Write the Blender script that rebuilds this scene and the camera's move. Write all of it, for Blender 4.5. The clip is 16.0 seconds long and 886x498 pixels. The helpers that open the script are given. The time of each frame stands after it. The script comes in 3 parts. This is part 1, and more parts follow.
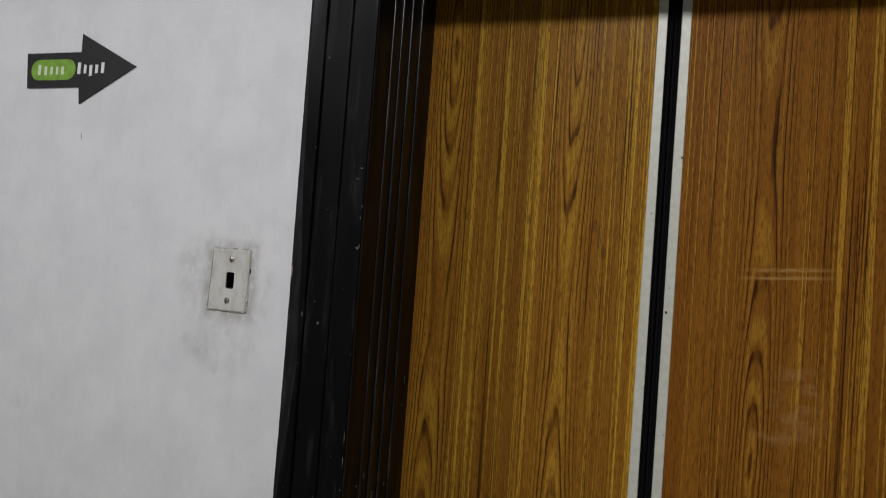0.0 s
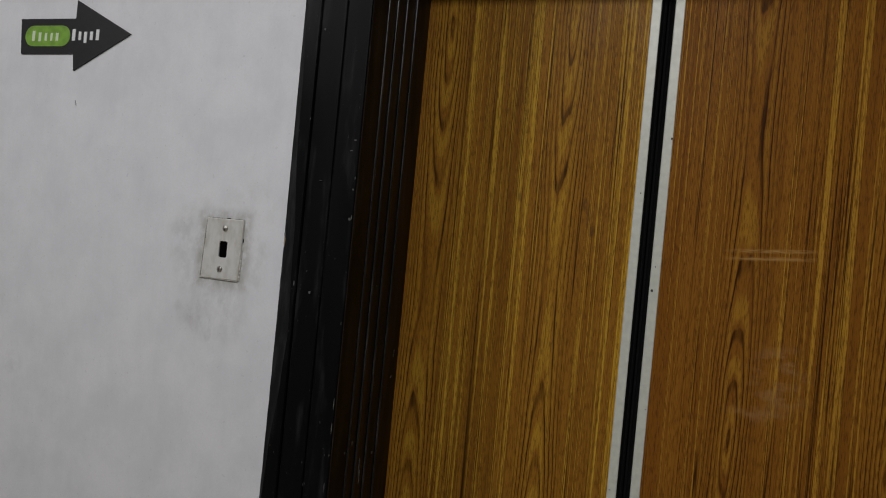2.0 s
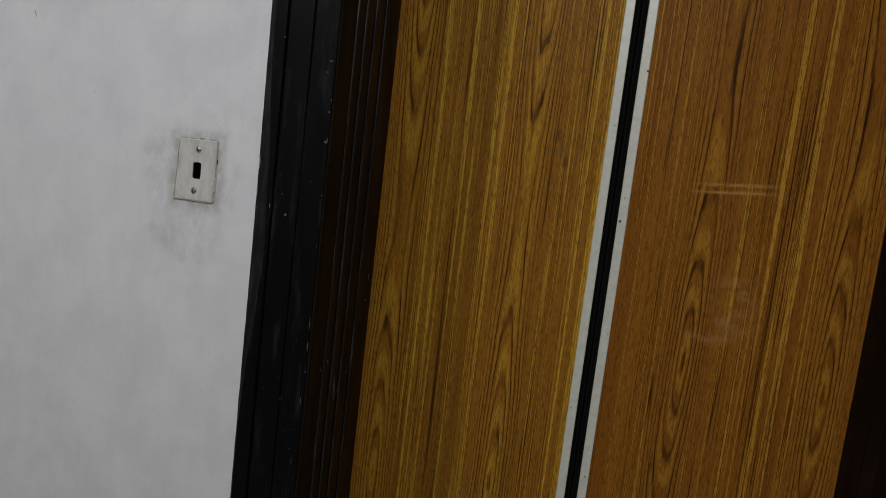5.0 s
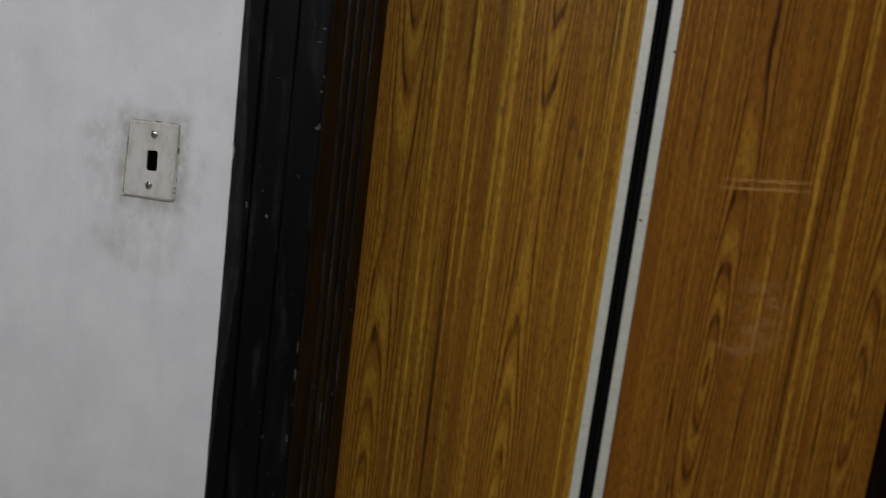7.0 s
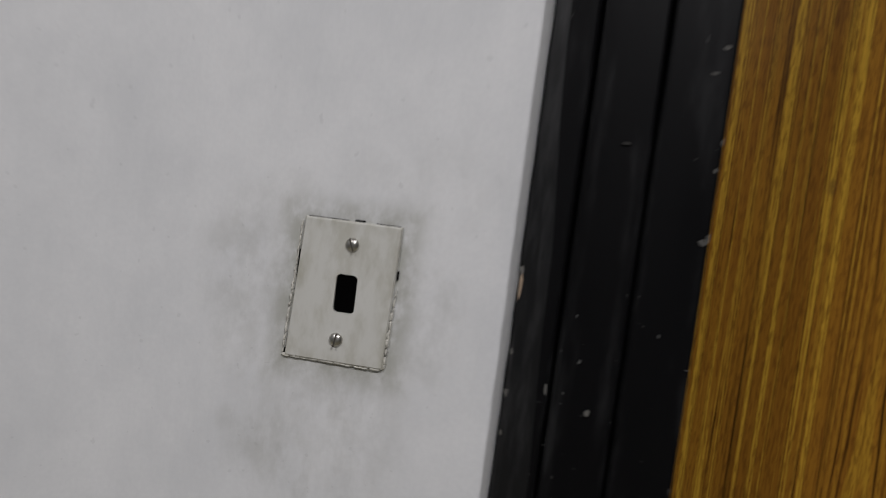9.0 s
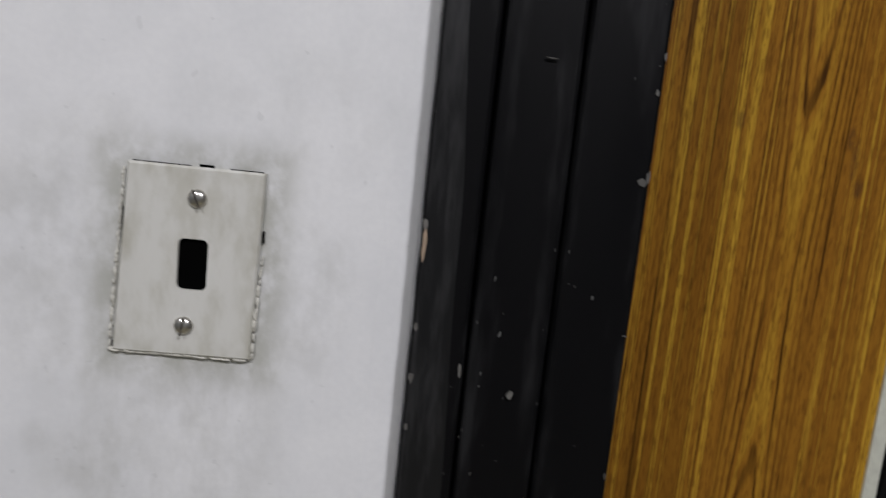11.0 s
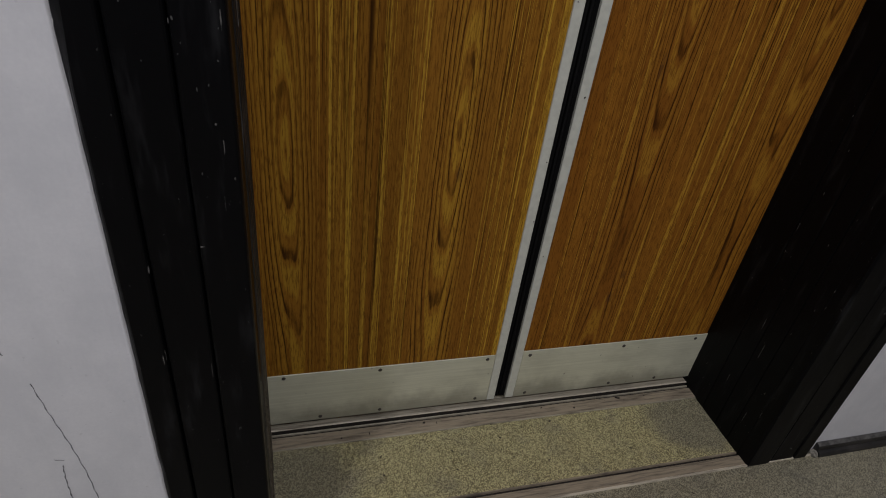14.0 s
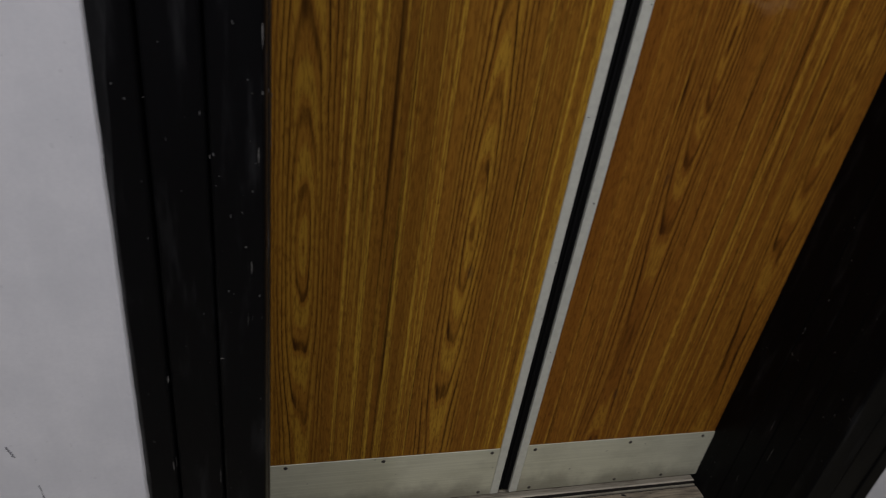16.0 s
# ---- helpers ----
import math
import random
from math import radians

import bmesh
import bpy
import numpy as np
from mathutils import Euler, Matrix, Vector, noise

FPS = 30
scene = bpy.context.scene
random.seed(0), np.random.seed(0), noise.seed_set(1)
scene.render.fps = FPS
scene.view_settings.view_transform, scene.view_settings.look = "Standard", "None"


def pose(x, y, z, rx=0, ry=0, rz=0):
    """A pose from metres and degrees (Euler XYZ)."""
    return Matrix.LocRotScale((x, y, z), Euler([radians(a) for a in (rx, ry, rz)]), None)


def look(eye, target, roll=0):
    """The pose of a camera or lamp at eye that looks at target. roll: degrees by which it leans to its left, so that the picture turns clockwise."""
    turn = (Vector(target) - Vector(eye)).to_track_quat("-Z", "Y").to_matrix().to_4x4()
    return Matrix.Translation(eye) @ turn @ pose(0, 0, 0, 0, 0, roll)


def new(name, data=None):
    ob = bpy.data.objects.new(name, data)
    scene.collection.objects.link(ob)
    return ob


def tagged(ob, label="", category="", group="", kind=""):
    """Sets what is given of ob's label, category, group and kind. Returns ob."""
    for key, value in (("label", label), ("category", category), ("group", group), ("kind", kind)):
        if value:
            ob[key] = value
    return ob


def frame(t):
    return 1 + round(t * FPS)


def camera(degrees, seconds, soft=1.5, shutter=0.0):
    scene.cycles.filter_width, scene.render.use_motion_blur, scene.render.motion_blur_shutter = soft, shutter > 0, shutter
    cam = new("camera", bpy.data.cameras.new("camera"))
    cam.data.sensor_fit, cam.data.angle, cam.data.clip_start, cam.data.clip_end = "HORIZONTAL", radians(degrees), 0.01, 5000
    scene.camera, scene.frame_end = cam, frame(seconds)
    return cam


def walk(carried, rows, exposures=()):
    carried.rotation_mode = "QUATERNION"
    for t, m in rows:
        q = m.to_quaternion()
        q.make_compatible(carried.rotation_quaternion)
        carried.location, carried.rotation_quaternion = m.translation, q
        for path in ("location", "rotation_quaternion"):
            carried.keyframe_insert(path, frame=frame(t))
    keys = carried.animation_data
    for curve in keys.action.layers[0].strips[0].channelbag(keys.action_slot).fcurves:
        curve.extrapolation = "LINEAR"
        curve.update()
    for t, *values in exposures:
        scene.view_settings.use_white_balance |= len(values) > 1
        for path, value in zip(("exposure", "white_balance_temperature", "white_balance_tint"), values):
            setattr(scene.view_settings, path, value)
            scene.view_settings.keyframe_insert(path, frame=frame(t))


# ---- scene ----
cam = camera(73.3, 16.0, soft=1.0, shutter=0.5)
PATH = [
    (0, (-0.095, -0.94, 1.35), (-0.634, 0.985, 1.4), 4.2),
    (0.5, (-0.089, -0.944, 1.334), (-0.604, 0.989, 1.348), 5.4),
    (1, (-0.09, -0.95, 1.33), (-0.596, 0.984, 1.313), 5.5),
    (1.5, (-0.095, -0.952, 1.327), (-0.626, 0.977, 1.329), 5.4),
    (2, (-0.086, -0.954, 1.329), (-0.598, 0.979, 1.332), 5.4),
    (2.5, (-0.079, -0.955, 1.332), (-0.583, 0.981, 1.321), 5.5),
    (3, (-0.079, -0.956, 1.336), (-0.586, 0.979, 1.318), 5.7),
    (3.5, (-0.075, -0.967, 1.334), (-0.563, 0.972, 1.329), 5.8),
    (4, (-0.072, -0.977, 1.331), (-0.559, 0.962, 1.305), 5.9),
    (4.5, (-0.071, -0.969, 1.318), (-0.485, 0.985, 1.201), 6.4),
    (4.7, (-0.075, -0.974, 1.316), (-0.487, 0.98, 1.14), 6.6),
    (6.8, (-0.151, -0.868, 1.283), (-0.405, 1.101, 1.042), 7.7),
    (7, (-0.219, -0.834, 1.32), (-0.429, 1.141, 1.084), 7.1),
    (7.5, (-0.328, -0.742, 1.326), (-0.474, 1.25, 1.225), 7.9),
    (8, (-0.455, -0.612, 1.320), (-0.720, 1.370, 1.252), 8.2),
    (8.5, (-0.58, -0.537, 1.359), (-0.869, 1.442, 1.328), 8.7),
    (9, (-0.633, -0.452, 1.358), (-0.847, 1.534, 1.264), 7.4),
    (9.2, (-0.662, -0.411, 1.369), (-0.803, 1.576, 1.188), 6.7),
    (11.3, (-0.623, -0.354, 1.349), (-0.351, 1.611, 1.092), 7.3),
    (11.5, (-0.579, -0.383, 1.33), (-0.213, 1.559, 1.02), 8.7),
    (12, (-0.488, -0.471, 1.262), (-0.062, 1.405, 0.715), 9.8),
    (12.5, (-0.469, -0.516, 1.132), (0.027, 1.253, 0.342), 9.2),
    (13, (-0.466, -0.539, 1.072), (0.079, 1.090, 0.047), 8.2),
    (13.5, (-0.470, -0.545, 1.045), (0.060, 1.025, -0.074), 8.4),
    (14, (-0.462, -0.546, 1.043), (0.060, 1.035, -0.065), 7.7),
    (14.5, (-0.452, -0.534, 1.048), (0.081, 1.056, -0.041), 7.5),
    (15, (-0.460, -0.537, 1.062), (0.112, 1.063, 0.010), 7.8),
    (15.5, (-0.466, -0.526, 1.105), (0.128, 1.122, 0.140), 8.1),
    (16, (-0.479, -0.528, 1.100), (0.037, 1.165, 0.170), 8.9),
]
EXPOSURES = [(0, -0.13, 6500, 10), (0.5, -0.3, 6500, 10), (1.5, -0.38, 6500, 10), (3.5, -0.42, 6500, 10), (4.5, -0.4, 6500, 10), (7, -0.42, 6450, 10.5), (8, -0.38, 6500, 10), (8.5, -0.2, 6500, 10), (9, -0.3, 6550, 10), (11.3, 0.1, 6400, 11), (11.6, 0.05, 6400, 11.5), (12, -0.58, 6400, 13.5), (12.5, -0.47, 6350, 14.5), (14.5, -0.35, 6300, 14.5), (16, -0.45, 6300, 15)]
walk(cam, [(t, look(eye, target, roll)) for t, eye, target, roll in PATH], EXPOSURES)

# ---- light: two round luminaires under the hall ceiling, faint sky-coloured ambience ----
world = bpy.data.worlds.new("world")
scene.world = world
world.use_nodes = True
world.node_tree.nodes["Background"].inputs["Color"].default_value = (0.5, 0.55, 0.65, 1)
world.node_tree.nodes["Background"].inputs["Strength"].default_value = 0.02

LAMPS = ((-1.6, -1.5, 2.74, 26.0), (0.02, -1.5, 2.74, 34.0))
for lx, ly, lz, power in LAMPS:
    disc_data = bpy.data.lights.new("ceiling_light", "AREA")
    disc_data.shape = "DISK"
    disc_data.size = 0.24
    disc_data.energy = power
    disc_data.color = (1.0, 0.985, 1.02)
    new("ceiling_light", disc_data).matrix_basis = pose(lx, ly, lz - 0.045)


# ---- node helpers ----
class Nodes:
    """A few short calls to write a material as arithmetic."""

    def __init__(self, name):
        self.mat = bpy.data.materials.new(name)
        self.mat.use_nodes = True
        self.tree = self.mat.node_tree
        self.bsdf = self.tree.nodes["Principled BSDF"]
        self.coord = self.tree.nodes.new("ShaderNodeTexCoord").outputs["Object"]
        split = self.tree.nodes.new("ShaderNodeSeparateXYZ")
        self.tree.links.new(self.coord, split.inputs[0])
        self.x, self.y, self.z = split.outputs

    def plug(self, value, socket):
        if isinstance(value, bpy.types.NodeSocket):
            self.tree.links.new(value, socket)
        else:
            socket.default_value = value

    def m(self, op, a, b=0.0, c=0.0, clamp=False):
        node = self.tree.nodes.new("ShaderNodeMath")
        node.operation, node.use_clamp = op, clamp
        for socket, value in zip(node.inputs, (a, b, c)):
            self.plug(value, socket)
        return node.outputs[0]

    def noise(self, sx, sy, sz, detail=3.0, rough=0.55, shift=0.0):
        mapping = self.tree.nodes.new("ShaderNodeMapping")
        self.tree.links.new(self.coord, mapping.inputs["Vector"])
        mapping.inputs["Scale"].default_value = (sx, sy, sz)
        mapping.inputs["Location"].default_value = (shift, shift * 0.7, shift * 1.3)
        node = self.tree.nodes.new("ShaderNodeTexNoise")
        self.tree.links.new(mapping.outputs[0], node.inputs["Vector"])
        node.inputs["Scale"].default_value = 1.0
        node.inputs["Detail"].default_value = detail
        node.inputs["Roughness"].default_value = rough
        return node.outputs["Fac"]

    def cells(self, scale, out="Color"):
        node = self.tree.nodes.new("ShaderNodeTexVoronoi")
        self.tree.links.new(self.coord, node.inputs["Vector"])
        node.inputs["Scale"].default_value = scale
        return node.outputs[out]

    def ramp(self, value, lo, hi, a=0.0, b=1.0):
        node = self.tree.nodes.new("ShaderNodeMapRange")
        node.interpolation_type = "SMOOTHSTEP"
        self.plug(value, node.inputs["Value"])
        for key, number in (("From Min", lo), ("From Max", hi), ("To Min", a), ("To Max", b)):
            node.inputs[key].default_value = number
        return node.outputs["Result"]

    def mix(self, fac, a, b, kind="MIX"):
        node = self.tree.nodes.new("ShaderNodeMix")
        node.data_type, node.blend_type = "RGBA", kind
        self.plug(fac, node.inputs[0])
        for value, socket in ((a, node.inputs[6]), (b, node.inputs[7])):
            self.plug((*value, 1.0) if isinstance(value, tuple) else value, socket)
        return node.outputs[2]

    def spot(self, cx, cz, rx, rz):
        """1 at (cx, cz) on an upright surface, falling to 0 at the radii."""
        u = self.m("DIVIDE", self.m("SUBTRACT", self.x, cx), rx)
        v = self.m("DIVIDE", self.m("SUBTRACT", self.z, cz), rz)
        r = self.m("ADD", self.m("MULTIPLY", u, u), self.m("MULTIPLY", v, v))
        return self.ramp(r, 0.0, 1.0, 1.0, 0.0)

    def band(self, value, lo, hi, soft):
        return self.m("MULTIPLY", self.ramp(value, lo - soft, lo + soft), self.ramp(value, hi - soft, hi + soft, 1.0, 0.0))

    def done(self, color, rough=0.5, metal=0.0, bump=None, strength=0.2, distance=0.001, coat=0.0, spec=0.5):
        self.plug((*color, 1.0) if isinstance(color, tuple) else color, self.bsdf.inputs["Base Color"])
        self.plug(rough, self.bsdf.inputs["Roughness"])
        self.plug(metal, self.bsdf.inputs["Metallic"])
        self.bsdf.inputs["Coat Weight"].default_value = coat
        self.bsdf.inputs["Coat Roughness"].default_value = 0.15
        self.bsdf.inputs["Specular IOR Level"].default_value = spec
        if bump is not None:
            node = self.tree.nodes.new("ShaderNodeBump")
            node.inputs["Strength"].default_value = strength
            node.inputs["Distance"].default_value = distance
            self.plug(bump, node.inputs["Height"])
            self.tree.links.new(node.outputs[0], self.bsdf.inputs["Normal"])
        return self.mat


# ---- materials ----
def make_wood():
    n = Nodes("teak_laminate")
    # columns of cathedral figure, two to a leaf, with plain quarter-sawn bands between them
    wobble = n.m("MULTIPLY", n.m("SUBTRACT", n.noise(1.5, 1.0, 1.2, 2.0), 0.5), 0.035)
    wobble = n.m("ADD", wobble, n.m("MULTIPLY", n.m("SUBTRACT", n.noise(9.0, 1.0, 4.0, 2.0, shift=17.0), 0.5), 0.009))
    side = n.m("LESS_THAN", n.x, 0.0)
    ax = n.m("ADD", n.m("ABSOLUTE", n.x), wobble)
    u = n.m("ABSOLUTE", n.m("SUBTRACT", n.m("ABSOLUTE", n.m("SUBTRACT", ax, 0.3125)), 0.1325))
    start = n.m("SUBTRACT", 1.02, n.m("MULTIPLY", side, 0.35))
    outer = n.m("MULTIPLY", n.m("GREATER_THAN", ax, 0.3125), 0.03)
    turn = n.m("MULTIPLY", n.m("SUBTRACT", n.m("ADD", n.z, outer), start), 2 * math.pi / 1.18)
    swell = n.m("MULTIPLY", n.m("SUBTRACT", 1.0, n.m("COSINE", turn)), 4.2)
    ring = n.m("SQRT", n.m("ADD", n.m("POWER", n.m("DIVIDE", u, 0.0135), 2.6), swell))
    warp = n.m("MULTIPLY", n.noise(30.0, 1.0, 1.0, 2.0, shift=3.0), 1.3)
    warp = n.m("ADD", warp, n.m("MULTIPLY", n.noise(90.0, 1.0, 12.0, 2.0, shift=8.0), 0.28))
    rings = n.m("ADD", n.m("MULTIPLY", ring, 1.3), warp)
    saw = n.m("FRACT", rings)
    figure = n.ramp(n.m("ADD", u, n.m("MULTIPLY", n.m("SUBTRACT", n.noise(14.0, 1.0, 1.0, 2.0, shift=23.0), 0.5), 0.03)), 0.036, 0.052, 1.0, 0.0)
    bands = n.m("SUBTRACT", 1.0, n.m("MULTIPLY", figure, 0.92))
    # late-wood lines of the figure: they darken slowly and end sharply
    line = n.m("MULTIPLY", n.ramp(saw, 0.66, 0.83), n.ramp(saw, 0.90, 0.97, 1.0, 0.0))
    line = n.m("MULTIPLY", line, n.ramp(u, 0.001, 0.012, 0.75, 1.0))
    line = n.m("MULTIPLY", n.m("MULTIPLY", line, figure), n.ramp(n.noise(70.0, 1.0, 3.0, 3.0, shift=5.0), 0.36, 0.60, 0.35, 1.0))
    early = n.m("MULTIPLY", n.m("MULTIPLY", n.band(saw, 0.06, 0.45, 0.08), figure), n.ramp(u, 0.004, 0.035, 1.0, 0.35))
    # gold stripes with a dark edge in the plain bands
    v = n.noise(46.0, 1.0, 0.22, 2.0, 0.5, shift=11.0)
    w = n.noise(85.0, 1.0, 0.3, 2.0, 0.5, shift=31.0)
    gold = n.m("MULTIPLY", n.band(v, 0.515, 0.548, 0.016), bands)
    gold = n.m("MAXIMUM", gold, n.m("MULTIPLY", n.m("MULTIPLY", n.band(w, 0.552, 0.572, 0.012), bands), 0.7))
    edge = n.m("MULTIPLY", n.band(v, 0.488, 0.500, 0.006), bands)
    edge = n.m("MAXIMUM", edge, n.m("MULTIPLY", n.m("MULTIPLY", n.band(w, 0.530, 0.543, 0.006), bands), 0.85))
    edge = n.m("MAXIMUM", edge, n.m("MULTIPLY", n.m("MULTIPLY", n.band(w, 0.420, 0.432, 0.006), bands), 0.5))
    edge = n.m("MULTIPLY", edge, n.ramp(n.noise(40.0, 1.0, 2.0, 3.0, shift=35.0), 0.34, 0.56, 0.35, 1.0))
    # tone, pores and short flecks
    tone = n.ramp(n.noise(26.0, 1.0, 0.4, 3.0, shift=41.0), 0.34, 0.66)
    hair = n.ramp(n.noise(260.0, 1.0, 1.6, 2.0, shift=21.0), 0.5, 0.72)
    fleck = n.ramp(n.noise(620.0, 1.0, 55.0, 2.0, shift=2.0), 0.47, 0.66)
    base = n.mix(tone, (0.268, 0.114, 0.0140), (0.345, 0.160, 0.0180))
    base = n.mix(n.m("MULTIPLY", early, 0.72), base, (0.47, 0.262, 0.027))
    base = n.mix(n.m("MULTIPLY", gold, 0.95), base, (0.58, 0.340, 0.036))
    base = n.mix(n.m("MULTIPLY", fleck, 0.62), base, (0.115, 0.042, 0.007))
    base = n.mix(n.m("MULTIPLY", hair, 0.45), base, (0.115, 0.038, 0.006))
    base = n.mix(n.m("MULTIPLY", line, 0.92), base, (0.032, 0.0110, 0.003))
    base = n.mix(n.m("MULTIPLY", edge, 0.95), base, (0.034, 0.0115, 0.003))
    # the closing leaf is darkened and reddened: weaker light towards the right, put into the colour
    base = n.mix(n.m("SUBTRACT", 1.0, side), base, n.mix(1.0, base, (0.90, 0.80, 0.86), "MULTIPLY"))
    # knots and dark rubs
    dark = None
    for cx, cz, rx, rz in ((-0.108, 1.394, 0.009, 0.014), (-0.127, 1.45, 0.006, 0.018), (-0.262, 1.457, 0.008, 0.013),
                           (-0.118, 1.425, 0.006, 0.03), (0.152, 0.79, 0.006, 0.03), (-0.17, 0.595, 0.008, 0.018),
                           (-0.30, 0.47, 0.005, 0.01), (0.20, 0.30, 0.008, 0.02), (0.215, 0.36, 0.006, 0.014)):
        s = n.spot(cx, cz, rx, rz)
        dark = s if dark is None else n.m("MAXIMUM", dark, s)
    dark = n.m("MULTIPLY", dark, n.ramp(n.noise(160.0, 1.0, 90.0, 2.0), 0.3, 0.55, 0.35, 1.0))
    base = n.mix(n.m("MULTIPLY", dark, 0.5), base, (0.06, 0.028, 0.015))
    # tape residue and rubbed patches on the closing leaf
    tilt = n.m("SUBTRACT", n.z, n.m("MULTIPLY", n.x, 0.07))
    bars = n.m("MAXIMUM", n.band(tilt, 1.3665, 1.372, 0.003), n.band(tilt, 1.352, 1.357, 0.0035))
    bars = n.m("MULTIPLY", bars, n.band(n.x, 0.165, 0.29, 0.035))
    bars = n.m("MULTIPLY", bars, n.ramp(n.noise(40.0, 1.0, 300.0, 2.0), 0.25, 0.6))
    rub = n.m("MULTIPLY", n.band(n.x, 0.22, 0.30, 0.03), n.band(n.z, 1.09, 1.20, 0.02))
    rub = n.m("MAXIMUM", rub, n.m("MULTIPLY", n.band(n.x, 0.19, 0.27, 0.03), n.band(n.z, 1.06, 1.085, 0.012)))
    rub = n.m("MULTIPLY", rub, n.ramp(n.noise(25.0, 1.0, 60.0, 3.0), 0.4, 0.65))
    base = n.mix(n.m("MULTIPLY", bars, 0.85), base, (0.48, 0.27, 0.085))
    base = n.mix(n.m("MULTIPLY", rub, 0.38), base, (0.40, 0.22, 0.09))
    rough = n.ramp(n.noise(9.0, 9.0, 5.0, 3.0), 0.3, 0.7, 0.36, 0.5)
    return n.done(base, rough, bump=n.noise(600.0, 1.0, 14.0, 2.0), strength=0.06, distance=0.0004, spec=0.06)


def make_wall_paint(soiled):
    n = Nodes("white_emulsion_soiled" if soiled else "white_emulsion")
    broad = n.ramp(n.noise(11.0, 11.0, 9.0, 5.0, 0.65), 0.3, 0.7)
    brush = n.ramp(n.noise(55.0, 55.0, 3.0, 3.0, shift=4.0), 0.3, 0.7)
    color = n.mix(broad, (0.66, 0.665, 0.675), (0.75, 0.75, 0.755))
    color = n.mix(n.m("MULTIPLY", brush, 0.14), color, (0.78, 0.78, 0.785))
    fine = n.ramp(n.noise(240.0, 240.0, 240.0, 2.0), 0.25, 0.75)
    color = n.mix(n.m("MULTIPLY", fine, 0.14), color, (0.55, 0.55, 0.57))
    if soiled:
        grime = None
        for cx, cz, rx, rz, k in ((-0.835, 1.305, 0.055, 0.075, 0.55), (-0.82, 1.25, 0.05, 0.06, 0.5), (-0.69, 1.28, 0.04, 0.08, 0.5),
                                  (-0.755, 1.215, 0.075, 0.05, 0.55), (-0.80, 1.16, 0.05, 0.05, 0.5), (-0.772, 1.135, 0.012, 0.018, 0.6),
                                  (-0.837, 1.178, 0.014, 0.016, 0.4), (-0.834, 1.262, 0.006, 0.006, 1.0), (-0.73, 1.17, 0.05, 0.07, 0.4),
                                  (-0.80, 1.36, 0.05, 0.03, 0.35), (-1.121, 1.552, 0.006, 0.012, 0.8), (-1.22, 1.02, 0.03, 0.03, 0.35),
                                  (-0.70, 1.38, 0.09, 0.05, 0.2), (-1.35, 1.02, 0.05, 0.07, 0.3), (-0.755, 1.290, 0.066, 0.086, 1.0), (-0.706, 1.285, 0.012, 0.05, 0.9), (-0.803, 1.29, 0.010, 0.05, 0.8)):
            s = n.m("MULTIPLY", n.spot(cx, cz, rx, rz), k)
            grime = s if grime is None else n.m("MAXIMUM", grime, s)
        patch = n.ramp(n.noise(42.0, 42.0, 30.0, 5.0, 0.65, shift=6.0), 0.34, 0.66)
        color = n.mix(n.m("MULTIPLY", n.m("MULTIPLY", grime, patch), 0.45), color, (0.27, 0.265, 0.225))
        dx = n.m("SUBTRACT", n.m("ABSOLUTE", n.m("SUBTRACT", n.x, -0.7545)), 0.041)
        dz = n.m("SUBTRACT", n.m("ABSOLUTE", n.m("SUBTRACT", n.z, 1.2915)), 0.056)
        halo = n.ramp(n.m("MAXIMUM", dx, dz), 0.0, 0.026, 1.0, 0.0)
        smear = n.ramp(n.noise(55.0, 55.0, 38.0, 5.0, 0.65, shift=16.0), 0.3, 0.62, 0.15, 0.75)
        color = n.mix(n.m("MULTIPLY", halo, smear), color, (0.34, 0.34, 0.295))
        drip = n.m("MULTIPLY", n.ramp(n.noise(30.0, 30.0, 9.0, 5.0, 0.7, shift=26.0), 0.4, 0.7), n.spot(-0.765, 1.19, 0.08, 0.10))
        color = n.mix(n.m("MULTIPLY", drip, 0.3), color, (0.36, 0.355, 0.32))
        freckle = n.m("GREATER_THAN", n.noise(130.0, 130.0, 130.0, 1.0, shift=9.0), 0.76)
        color = n.mix(n.m("MULTIPLY", freckle, 0.15), color, (0.3, 0.3, 0.3))
    height = n.m("ADD", n.noise(60.0, 60.0, 14.0, 4.0), n.m("MULTIPLY", n.noise(9.0, 9.0, 6.0, 2.0), 2.0))
    return n.done(color, 0.62, bump=height, strength=0.22, distance=0.002, spec=0.3)


def make_black_paint():
    n = Nodes("black_gloss_paint")
    scuff = n.ramp(n.noise(40.0, 40.0, 6.0, 4.0, 0.65), 0.52, 0.75)
    color = n.mix(scuff, (0.0032, 0.0032, 0.0037), (0.016, 0.0162, 0.017))
    speck = n.m("GREATER_THAN", n.noise(330.0, 330.0, 150.0, 1.0, shift=7.0), 0.79)
    color = n.mix(n.m("MULTIPLY", speck, 0.25), color, (0.3, 0.3, 0.29))
    rough = n.ramp(n.noise(14.0, 14.0, 3.0, 3.0), 0.3, 0.7, 0.33, 0.5)
    height = n.m("ADD", n.noise(150.0, 150.0, 5.0, 3.0), n.m("MULTIPLY", n.noise(18.0, 18.0, 3.0, 2.0), 1.5))
    return n.done(color, rough, bump=height, strength=0.22, distance=0.0008, spec=0.09)


def make_worn_lit_edge():
    # rubbed black paint, greyed so that the lamp's glint is in its colour
    n = Nodes("rubbed_lit_black_edge")
    rub = n.ramp(n.noise(120.0, 120.0, 16.0, 5.0, 0.65), 0.40, 0.70)
    color = n.mix(rub, (0.0075, 0.0077, 0.0082), (0.026, 0.026, 0.027))
    return n.done(color, 0.42, bump=n.noise(200.0, 200.0, 30.0, 3.0), strength=0.2, distance=0.0006, spec=0.2)


